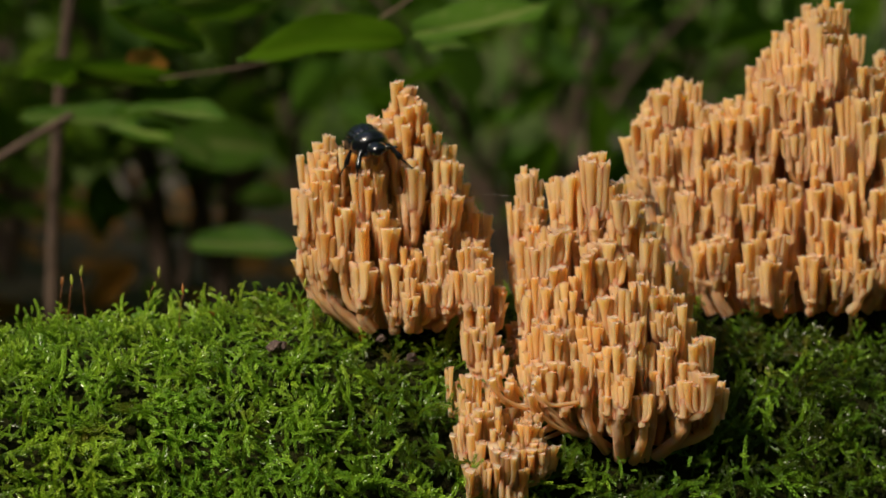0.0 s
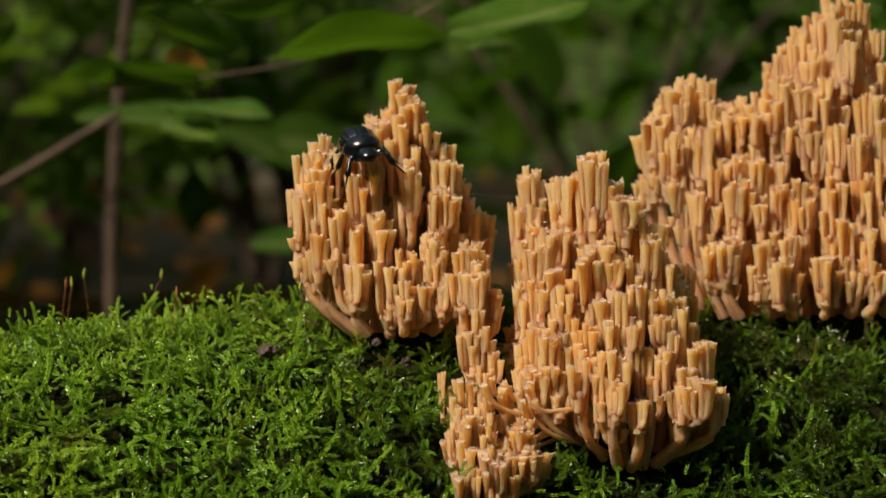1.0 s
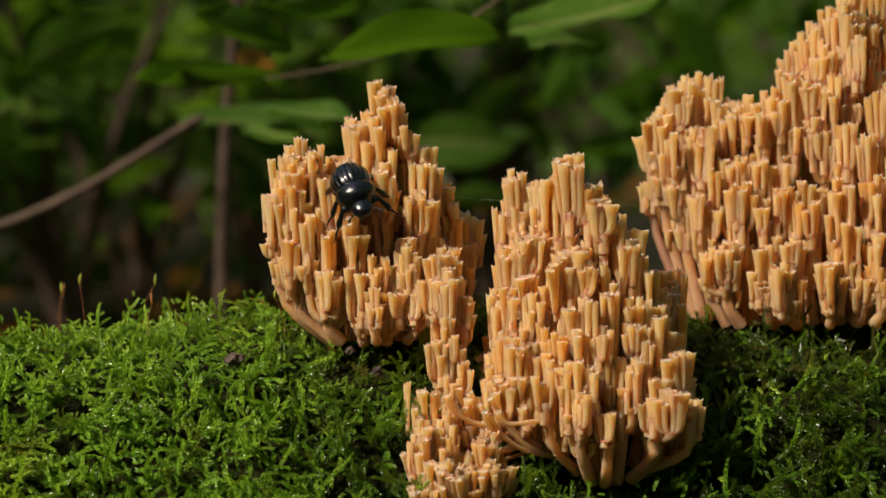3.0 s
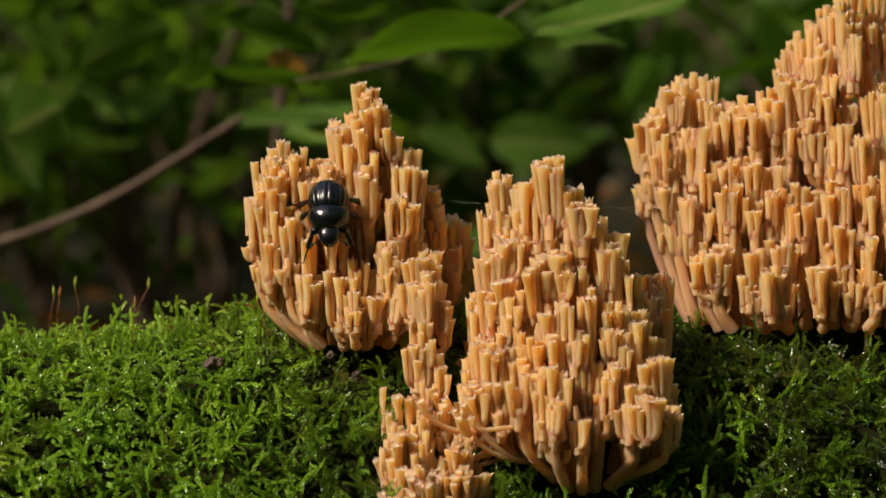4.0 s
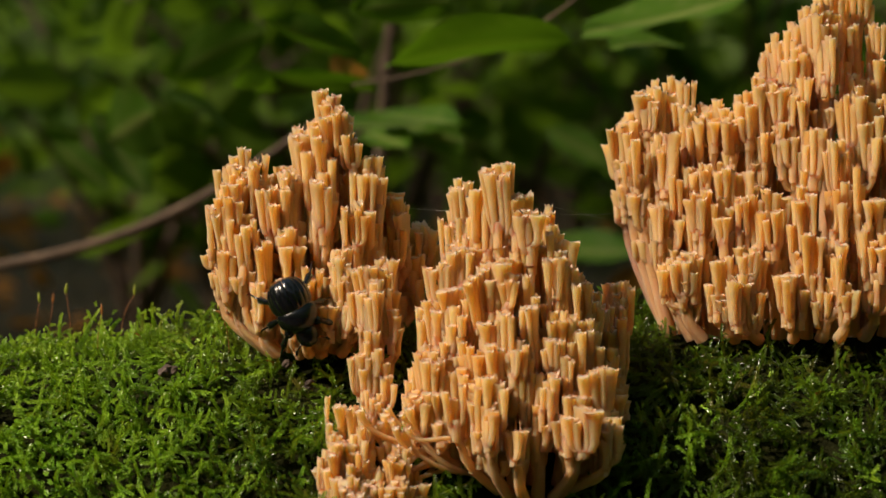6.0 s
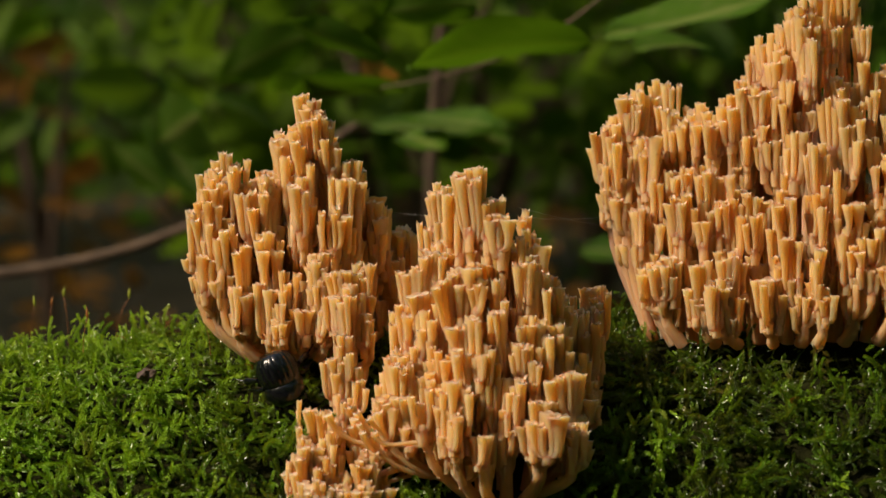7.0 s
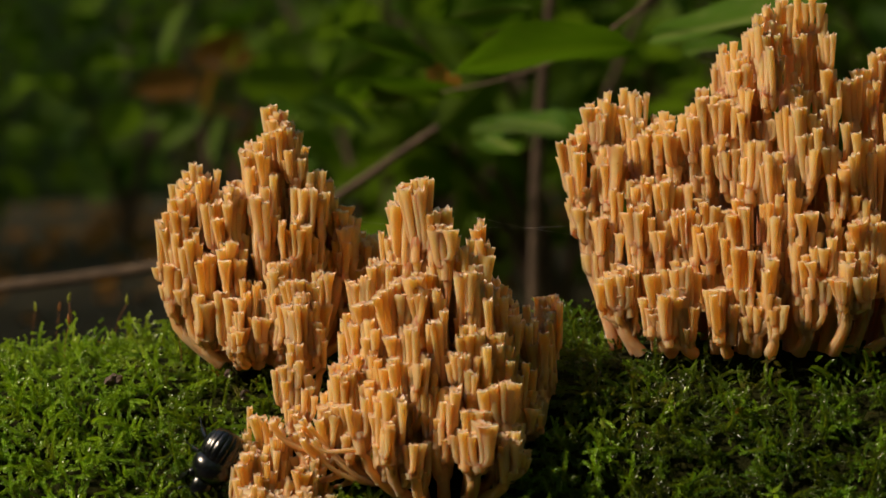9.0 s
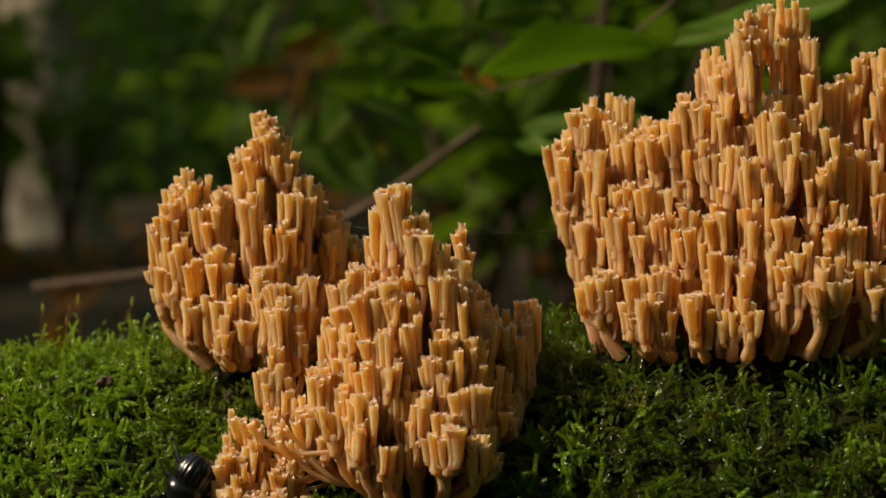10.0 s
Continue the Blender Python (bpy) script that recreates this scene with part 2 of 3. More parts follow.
def build_moss():
    rng = random.Random(11)
    kinds = [moss_shoot(rng) for _ in range(18)]
    vs, fs, tone_shades, base = [], [], [], 0
    # the side in view is thickly grown, the rest of the log thinner
    for begin, end, low, high, apart in ((-150, 172, -40, 52, 2.9), (-420, -150, -30, 110, 11.0), (172, 420, -30, 110, 11.0), (-150, 188, 60, 115, 11.0)):
        s = begin
        while s < end:
            w = low
            while w < high:
                ss, ww = s + rng.uniform(-1.6, 1.6), w + rng.uniform(-1.6, 1.6)
                steep = max(-0.98, min(0.98, (ww - LOG_W) / LOG_R))
                w += apart * (math.sqrt(1 - steep * steep) + 0.12)
                x, y = ss * LOG_DIR[0] - ww * LOG_DIR[1], ss * LOG_DIR[1] + ww * LOG_DIR[0]
                if ww > 30 and rng.random() < 0.35:
                    continue
                z = log_top(x, y) - 6.0
                slope = math.asin(steep)
                normal = Vector((-LOG_DIR[1] * math.sin(slope), LOG_DIR[0] * math.sin(slope), math.cos(slope)))
                down = Vector((LOG_DIR[1] * 0.8, -LOG_DIR[0], -0.9)) * (0.55 if ww < 20 else 0.1)
                lie = Vector((rng.gauss(0, 0.8), rng.gauss(0, 0.8), rng.gauss(0, 0.35)))
                way = (normal * (0.42 if ww > 8 else 0.6) + down * rng.random() + lie).normalized()
                if way.dot(normal) < 0.25:
                    way = (way + normal * 0.5).normalized()
                turn = np.array((way.to_track_quat("Z", "Y").to_matrix() @ Matrix.Rotation(rng.random() * 6.28, 3, "Z")))
                v, f = kinds[rng.randrange(len(kinds))]
                near = min(math.hypot(x - bx, y - by) - br for bx, by, br in CORAL_FEET)
                if near < -2:
                    continue
                size = rng.uniform(0.75, 1.25) * (0.74 if ww > 8 else 0.86 + 0.14 * (8 - ww) / 48) * (0.6 if near < 3 else 1.0)
                vs.append(v @ turn.T * size + (x, y, z + (1.5 if ww > 8 else 0.6)))
                fs.append(f + base)
                # painted light in the mean: brighter on the left, darker to the shaded right
                # shoots darken towards the foot, painting the shade of the gaps
                tone_shades.append(np.full(len(v), min(1, max(0, rng.gauss(min(1.1, 0.82 - ss / 220) if ss < 0 else max(0.34, 0.82 - ss / 120), 0.26) * (0.55 if math.hypot((x + 1) * 0.8, y + 9) < 15 * rng.uniform(0.6, 1.2) else 1.0)))) * np.clip(0.22 + 0.1 * v[:, 2], 0.2, 1.2))
                base += len(v)
            s += apart
    me = mesh("moss", np.concatenate(vs), np.concatenate(fs), MOSS, {"tone_shade": np.clip(np.concatenate(tone_shades), 0, 1)}, smooth=False)
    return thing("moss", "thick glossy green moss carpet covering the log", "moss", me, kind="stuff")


# ---- coral mushrooms ----
def dome(lobes, x, y):
    """The height of the tips over a place and how far out it lies (0 in the middle, 1 at the rim), or None outside all lobes."""
    best = None
    for cx, cy, rx, ry, top, rim, p in lobes:
        d = math.hypot((x - cx) / rx, (y - cy) / ry)
        if d <= 1:
            h = top - (top - rim) * d**p
            if best is None or h > best[0]:
                best = (h, d)
    return best


def tip_meshes():
    """A stock of branch ends: a short stalk that forks into one to four close prongs, each widening into a small toothed crown."""
    rng, stock = random.Random(8), []
    for k in range(72):
        sh = Shape()
        tall, n = rng.uniform(9.0, 15.0), (1, 2, 2, 3, 3, 4)[k % 6]
        knot = tall * rng.uniform(0.06, 0.36)
        sh.tube(bezier([(0, 0, -1.0), (0, 0, knot * 0.5), (0, 0, knot + 0.5)], 4), rng.uniform(0.85, 1.0) * np.array([0.72, 0.74, 0.78, 0.62]), np.linspace(0.36, 0.55, 4), seg=9, side=(1.0, 0.0, 0.0), flat=1.0 + 0.12 * n)
        step = rng.uniform(1.15, 1.5)
        for i in range(n):
            x, y = (i - (n - 1) / 2) * step + rng.uniform(-0.2, 0.2), rng.uniform(-0.45, 0.45)
            low = knot * rng.uniform(0.45, 1.0)
            high = tall * rng.uniform(0.72, 1.06)
            line = bezier([(x * 0.15, 0, low), (x * 1.15, y, low + 0.1), (x * 1.05, y, low + 2.0), (x * 1.05, y, high * 0.8), (x * (1 + rng.uniform(0, 0.25)), y + rng.uniform(-0.3, 0.3), high)], 6)
            flare = rng.choice((1.2, 1.35, 1.5, 1.65, 1.85))
            radii = rng.uniform(0.58, 0.76) * np.array([0.86, 0.8, 0.82, 0.9, 0.6 + 0.4 * flare, flare])
            facet = [1 + rng.uniform(-0.13, 0.13) for _ in range(8)]
            sh.tube(line, radii, np.array([0.4, 0.48, 0.58, 0.69, 0.81, 0.92]), seg=8, side=(1.0, 0.0, 0.0), flat=rng.choice((0.85, 1.0, 1.2, 1.4)), teeth=rng.uniform(0.35, 0.65), rng=rng, facet=facet)
        stock.append((sh.done("tip", CORAL), tall))
    return stock


def coral(name, label, lobes, root, gap, seed, drop=15.0, base=6.0, bowl=0.03, spread=0.3, rise=1.0, wild=7.0, behind=1e9, size=1.0):
    """A crown-tipped coral mushroom: branches rise from a common base, fork and end in toothed crowns."""
    rng = random.Random(seed)
    ob = thing(name, label, "mushroom", group="coral mushrooms on the log")
    x0, x1 = min(c[0] - c[2] for c in lobes), max(c[0] + c[2] for c in lobes)
    y0, y1 = min(c[1] - c[3] for c in lobes), max(c[1] + c[3] for c in lobes)
    cell, tufts = 2.15 * gap, {}
    row, y = 0, y0
    while y < y1:
        x = x0 + (gap / 2 if row % 2 else 0)
        while x < x1:
            px, py = x + rng.uniform(-0.33, 0.33) * gap, y + rng.uniform(-0.33, 0.33) * gap
            hit = dome(lobes, px, py)
            if hit:
                shift = 0.5 * (round(py / cell) % 2)
                key = (round(px / cell + shift), round(py / cell))
                tufts.setdefault(key, []).append((px, py, hit[0]))
            x += gap
        y += gap * 1.05
        row += 1
    peaks = set()
    # each narrow tower has a tuft at its very top
    for lx, ly, lw, _, top, _, _ in lobes:
        if lw < 7.5 and dome(lobes, lx, ly)[0] == top:
            tufts[(lx, ly)] = [(lx, ly, top), (lx + 1.2, ly - 0.8, top - 0.8), (lx - 1.0, ly - 0.6, top - 1.4)]
            peaks.add((lx, ly))
    rx, ry, rz = root
    rear = Shape()
    for key in sorted(tufts):
        arms = tufts[key]
        peak = key in peaks
        cx, cy = sum(t[0] for t in arms) / len(arms), sum(t[1] for t in arms) / len(arms)
        lift = max(-4.5, min(1.6, rng.gauss(-0.3, 2.0))) * rise * (0.2 if peak else 1.0)
        level = sum(t[2] for t in arms) / len(arms)
        low = 0.6 * min(t[2] for t in arms) + 0.4 * level + lift
        inward = np.array([rx - cx, ry - cy]) / (math.hypot(rx - cx, ry - cy) + 3.0)
        fx, fy = cx + inward[0] * 1.5, cy + inward[1] * 1.5
        out_by = math.hypot(fx - rx, fy - ry)
        under = rz + bowl * max(0.0, out_by - base * 0.6) ** 2
        fz = max(low - rng.uniform(0.8, 1.45) * drop, rz - 1.0, log_top(fx, fy) - 2.0, min(under + rng.uniform(-1.0, 3.0), low - 7.0))
        fork = np.array([fx, fy, fz])
        pull = min(0.85, (base + spread * max(0.0, out_by - base)) / (out_by + 0.01))
        foot = np.array([rx + (fx - rx) * pull, ry + (fy - ry) * pull, 0.0])
        foot[2] = min(max(rz - 1.5, log_top(foot[0], foot[1]) - 3.0), fz - 1.5)
        for ax, ay, az in arms:
            ax, ay = ax + (cx - ax) * 0.18, ay + (cy - ay) * 0.18
            top = 0.55 * az + 0.45 * level + lift + rng.gauss(0, 0.7) * rise
            split = max(top - rng.uniform(8.0, 14.0), fz + 1.2)
            end = np.array([ax, ay, split])
            off = np.array([ax - fx, ay - fy, 0.0])
            start = fork + off * 0.12
            bulge = np.array([foot[0] * 0.5 + start[0] * 0.5, foot[1] * 0.5 + start[1] * 0.5, foot[2] * 0.65 + fz * 0.35])
            sag = min(1.0, (split - fz) / 6.0)
            line = np.concatenate([
                bezier([foot + off * 0.15, bulge, start - (0, 0, min(4.0, 0.5 * (fz - foot[2]))), start], 5)[:-1],
                bezier([start, start + off * (0.5 + 0.5 * sag) + (0, 0, 0.25), end - (0, 0, (split - fz) * 0.5), end], 6)])
            thick = rng.uniform(0.7, 0.95) * size
            radii = thick * np.array([1.5, 1.42, 1.3, 1.18, 1.08, 0.96, 0.86, 0.82, 0.84, 0.95])
            side = np.array([-off[1], off[0], 0.0])
            side = side / np.linalg.norm(side) if np.linalg.norm(side) > 0.3 else np.array([0.9, 0.43, 0.0])
            far = ay > behind
            sh = rear if far else Shape()
            sh.tube(line, radii, np.array([0, 0.06, 0.12, 0.18, 0.22, 0.26, 0.3, 0.34, 0.38, 0.42]), seg=7, side=side)
            arm = None if far else part("branch", sh.done("branch", CORAL), ob)
            long = (split - fz) / 5.0
            outer = 4 if math.hypot(ax - rx, ay - ry) > 8 else 0
            for k in range(int(long + rng.random()) + outer if not far else 0):
                at = line[rng.choice((2, 3, 4, 5)) if k < outer else rng.choice((4, 5, 6, 7, 8))]
                me, tall = TIPS[rng.randrange(len(TIPS))]
                out = math.atan2(ay - ry, ax - rx) + rng.uniform(-1.1, 1.1)
                fat = size * rng.uniform(0.8, 1.2)
                part("tip", me, arm).matrix_basis = (Matrix.Translation(Vector(at) * MM) @ Matrix.Rotation(out, 4, "Z")
                                                     @ Matrix.Diagonal((fat, fat, rng.uniform(0.4, 0.85), 1)))
            count, spin = rng.choice((1, 2, 2, 2)), rng.random() * 6.28
            for k in range(1 if far else count):
                me, tall = TIPS[rng.randrange(len(TIPS))]
                grow = max(0.3, (top - split + rng.gauss(0, 0.9) * rise) / tall)
                a = spin + 6.28 * k / count + rng.uniform(-0.5, 0.5)
                fat = size * rng.uniform(0.82, 1.2)
                tilt = radians(rng.gauss(0, wild))
                m = Matrix.Translation(Vector(end) * MM) @ Matrix.Rotation(tilt, 4, "X") @ Matrix.Rotation(a, 4, "Z") @ Matrix.Translation((0, (0.9 if count > 1 else 0.0) * MM, 0)) @ Matrix.Diagonal((fat, fat, grow, 1))
                if far:
                    co = np.array([m @ v.co for v in me.vertices]) / MM
                    rear.add(co, [tuple(p.vertices) for p in me.polygons], [v.value for v in me.attributes["along"].data])
                else:
                    part("tip", me, arm).matrix_basis = m
    if rear.v:
        tagged(part("rear_growth", rear.done("rear_growth", CORAL), ob), kind="stuff")
    return ob


TIPS = tip_meshes()


def build_corals():
    # lobes: middle x, y, half widths, height of the middle, height of the rim, roundness
    coral("coral_mushroom", "pale apricot crown-tipped coral mushroom with a beetle on it", [
        (-9, 16, 18, 17, 46, 15, 1.5), (-3.0, 15, 12, 11, 50, 35, 1.3), (-3.5, 14, 7.6, 6.5, 52.5, 44, 1.2), (-3.4, 14.2, 4.4, 4.0, 56.3, 50, 1.2), (-19.5, 8, 9.5, 10, 45, 29, 1.8), (5.0, 16, 8.5, 12, 39, 23, 1.6),
        (-1, 30, 11, 11, 37, 22, 1.5), (-4, 3, 8, 6, 26, 12, 1.5), (-17, 1, 5.5, 4.6, 27, 17, 1.4), (-4, -2, 5.5, 4, 15, 8, 1.4), (3, 2, 5.5, 5, 22, 12, 1.4), (-10, 5, 7, 6, 36, 26, 1.5), (-2, 7, 6.5, 5, 38, 28, 1.5), (8, 25, 7.5, 9, 35, 22, 1.5), (-14, 0, 5, 4, 18, 10, 1.4), (-22, 4, 5.5, 5, 30, 18, 1.4)], (-4, 8, 2), 3.3, 3, base=8.5, bowl=0.034, spread=0.15, size=1.0)
    coral("coral_mushroom", "small slender pale apricot coral mushroom on the moss", [(11.6, -2, 4.4, 4.4, 19, 13, 1.5), (15.0, -4, 2.8, 2.8, 9, 6, 1.5)],
          (11.2, -2, -5), 2.8, 5, drop=9.0, base=1.2, bowl=0.5, rise=0.6, size=0.9)
    coral("coral_mushroom", "narrow pale apricot coral mushroom rising from the moss", [(13.6, -8, 3.4, 3.6, 1.5, -3, 1.5), (15.0, -10, 2.6, 2.6, -6, -8, 1.5)],
          (13.8, -8, -14), 2.6, 6, drop=7.0, base=1.2, bowl=0.5, rise=0.6, size=0.9)
    ragged = coral("coral_mushroom", "small ragged pale orange coral mushroom low on the log", [
        (11.5, -15, 5.4, 5, -9, -15, 1.6), (11.5, -21.5, 6.2, 6, -16, -26, 1.4), (16, -24, 6, 6, -22, -30, 1.4), (23, -20, 4.6, 4.6, -18, -23, 1.4), (20, -13, 5, 3.4, -13, -14, 1.4)],
          (16, -14, -34), 3.0, 7, drop=8.0, base=5.0, bowl=0.03, rise=2.0, wild=20.0, size=0.8)
    coral("coral_mushroom", "large tapering pale apricot crown-tipped coral mushroom", [
        (41, 2, 22.3, 21.5, 32, -11, 1.45), (38.5, 0.6, 5.5, 6, 37.2, 28, 1.3), (24.5, 18.5, 5.0, 6, 37, 22, 1.6), (44.2, 18.2, 2.2, 2.2, 29.5, 26, 1.3), (32, 10, 5, 5, 34, 26, 1.4), (57.5, 21.5, 3.6, 4, 15, 4, 1.4), (28, 1, 8, 10, 23, 12, 2.0), (49, 15, 12, 10, 19, 4, 1.6), (60, -8, 5, 6, -3, -13, 1.5), (40, -18, 10, 5, -4, -16, 1.5), (53, -13, 9, 6, -2, -14, 1.5), (29, -13, 7, 5, 0, -12, 1.5)],
          (44, 0, -27), 3.35, 13, base=8.0, bowl=0.043, spread=0.12, size=1.0)
    coral("coral_mushroom", "broad tall pale apricot coral mushroom spreading over the mossy log", [
        (61.4, 51, 12, 14, 61, 36, 2.4), (98, 60, 35, 29, 80, 12, 1.45), (73, 47, 17, 14, 54, 20, 1.7), (96, 54, 13, 14, 78, 54, 1.5), (119, 68, 22, 22, 66, 26, 1.8), (84, 44, 18, 13, 44, 12, 1.7), (85, 52, 9, 11, 63, 47, 1.6), (69, 36, 8, 6, 21, 11, 1.5), (84, 35, 9, 6, 24, 11, 1.5), (103, 40, 10, 7, 22, 11, 1.5)],
          (90, 50, 3), 3.5, 17, base=24.0, bowl=0.038, spread=0.35, behind=49.0, size=1.0)
    rng = random.Random(5)
    for k in range(20):
        sh = Shape()
        a = np.array([rng.uniform(13, 27), rng.uniform(-21, -11), rng.uniform(-25, -12)])
        b = np.array([rng.uniform(28, 36), rng.uniform(-15, -6), rng.uniform(-24, -13)])
        end = a + (rng.uniform(-3, 2), rng.uniform(-3.0, 0.5), rng.uniform(2.0, 5.0))
        sag = (rng.uniform(-2, 2), rng.uniform(-4, 0), rng.uniform(-4.5, 0.5))
        thick = rng.uniform(0.38, 0.68)
        sh.tube(bezier([b, (a + b) / 2 + sag, a - (0, 0, 1.5), end], 12), thick * np.array([1.2, 1.1, 1.05, 1.0, 0.95, 0.9, 0.9, 0.95, 1.0, 1.15, 1.35, 1.7]), np.linspace(0.2, 0.9, 12), seg=8, side=(0.1, 0.2, 1.0), teeth=0.6, rng=rng)
        part("strand", sh.done("strand", CORAL), ragged, "thin branch reaching sideways")


# ---- the beetle: millimetres, head towards +x, back towards +z ----
def blob(rx, ry, rz, mat, name, ridges=0, half=0, squash=0.35, nu=40, nv=20, taper=0.0):
    """A rounded body part: an ellipsoid with a flatter belly and, for a wing case, lengthwise grooves on one half."""
    v, f = [], []
    a0, a1 = (0, math.pi) if half > 0 else ((math.pi, 2 * math.pi) if half < 0 else (0, 2 * math.pi))
    for i in range(nv + 1):
        lat = math.pi * i / nv
        for k in range(nu + 1):
            a = a0 + (a1 - a0) * k / nu
            c, s = math.sin(a), math.cos(a)
            g = 1 - 0.035 * (0.5 + 0.5 * math.cos(a * 2 * ridges)) ** 3 * math.sin(lat) if ridges else 1.0
            w = max(0.0, math.sin(lat)) ** 0.6
            x = rx * math.cos(lat)
            zz = s * rz * w * g
            v.append((x, c * ry * w * g * (1 + taper * math.cos(lat)), zz if zz > 0 else zz * squash))
    for i in range(nv):
        for k in range(nu):
            b = i * (nu + 1) + k
            f.append((b, b + 1, b + nu + 2, b + nu + 1))
    return mesh(name, v, f, mat)


def leg_mesh(reach, lift, ahead, thick, rng):
    """Thigh, spiny shin and thin foot, growing from the hip at the origin towards +y."""
    sh = Shape()
    knee = np.array([ahead * 0.45, reach * 0.45, lift])
    ankle = np.array([ahead * 0.9, reach * 0.85, -2.6])
    toe = np.array([ahead * 1.5, reach * 1.2, -4.6])
    sh.tube(bezier([(0, 0, 0), knee * 0.5 + (0, 0, 0.3), knee], 6), thick * np.array([0.8, 1.15, 1.2, 1.1, 0.9, 0.7]), np.zeros(6), seg=8, flat=1.3)
    shin = bezier([knee, (knee + ankle) / 2 + (0, 0, 0.25), ankle], 7)
    sh.tube(shin, thick * np.array([0.55, 0.6, 0.68, 0.75, 0.85, 0.95, 0.7]), np.zeros(7), seg=8, flat=1.2)
    for i in range(1, 7):
        for sgn in (-1, 1):
            d = np.array([sgn * 0.55, 0.35, -0.25 + rng.uniform(-0.2, 0.2)]) * thick * 1.9
            sh.tube(np.array([shin[i], shin[i] + d * 0.5, shin[i] + d]), thick * np.array([0.22, 0.14, 0.03]), np.zeros(3), seg=5)
    foot = bezier([ankle, (ankle + toe) / 2 + (0, 0, 0.35), toe], 8)
    sh.tube(foot, thick * np.array([0.3, 0.24, 0.3, 0.23, 0.29, 0.22, 0.26, 0.16]), np.zeros(8), seg=6)
    for sgn in (-1, 1):
        sh.tube(np.array([toe, toe + (0.35, 0.25 + 0.15 * sgn, 0.02), toe + (0.5, 0.3 + 0.35 * sgn, -0.3)]), thick * np.array([0.15, 0.1, 0.02]), np.zeros(3), seg=5)
    return sh.done("leg", SHELL)


def build_beetle():
    rng = random.Random(4)
    b = thing("dor_beetle", "glossy blue-black dor beetle with grooved wing cases climbing down", "beetle")
    left = blob(4.6, 4.8, 4.7, SHELL, "wing_case", ridges=9, half=1, nu=72, nv=26)
    right = blob(4.6, 4.8, 4.7, SHELL, "wing_case", ridges=9, half=-1, nu=72, nv=26)
    for me, y in ((left, 0.03), (right, -0.03)):
        ob = part("wing_case", me, b, "grooved black wing case")
        ob.location = (-2.2 * MM, y * MM, 0.3 * MM)
    ob = part("pronotum", blob(3.3, 4.65, 4.0, SHELL, "pronotum", taper=-0.2), b, "smooth shiny black shield")
    ob.location = (2.6 * MM, 0, 0.3 * MM)
    ob.rotation_euler = (0, radians(8), 0)
    head = part("head", blob(2.4, 2.4, 1.7, SHELL, "head", squash=0.7, taper=-0.12), b)
    head.location = (7.0 * MM, 0, 0.4 * MM)
    head.rotation_euler = (0, radians(12), 0)
    ob = part("belly", blob(5.2, 3.9, 2.2, SHELL, "belly", squash=1.0), b)
    ob.location = (0.3 * MM, 0, -0.3 * MM)
    for s in (-1, 1):
        sh = Shape()
        sh.tube(bezier([(0.9, 0.65 * s, 0), (1.9, 1.0 * s, -0.1), (2.5, 0.55 * s, -0.3), (2.6, 0.1 * s, -0.35)], 7), np.array([0.5, 0.48, 0.42, 0.35, 0.25, 0.15, 0.04]), np.zeros(7), seg=7)
        part("mandible", sh.done("mandible", SHELL), head)
    for s in (-1, 1):
        eye = part("eye", blob(0.45, 0.45, 0.45, SHELL, "eye", squash=1.0, nu=16, nv=10), head)
        eye.location = (-0.2 * MM, 1.75 * s * MM, 0.25 * MM)
        sh = Shape()
        sh.tube(bezier([(0.6, 1.5 * s, 0.1), (1.4, 2.5 * s, 0.7), (2.0, 3.4 * s, 0.6)], 8), np.full(8, 0.12), np.zeros(8), seg=6)
        for k in range(3):
            c = np.array([2.0 + 0.22 * k, 3.4 * s + 0.12 * s * k, 0.6])
            sh.tube(np.array([c, c + (0.25, 0.35 * s, 0), c + (0.5, 0.5 * s, 0)]), np.array([0.16, 0.3, 0.1]), np.zeros(3), seg=7)
        part("antenna", sh.done("antenna", SHELL), head, "thin antenna with a clubbed end")
    legs = []
    for s in (-1, 1):
        for x, reach, ahead, lift, thick in ((3.9, 3.9, 3.6, 0.9, 0.82), (1.0, 5.0, -0.6, 1.0, 0.74), (-1.2, 5.4, -3.8, 1.1, 0.8)):
            me = leg_mesh(reach, lift, ahead, thick, rng)
            leg = part("leg", me, b, "spiny black leg")
            rest = pose(x * MM, 2.2 * s * MM, -0.9 * MM)
            if s < 0:
                me.transform(Matrix.Diagonal((1, -1, 1, 1)))
                me.flip_normals()
            legs.append((leg, rest, s))
    return b, legs


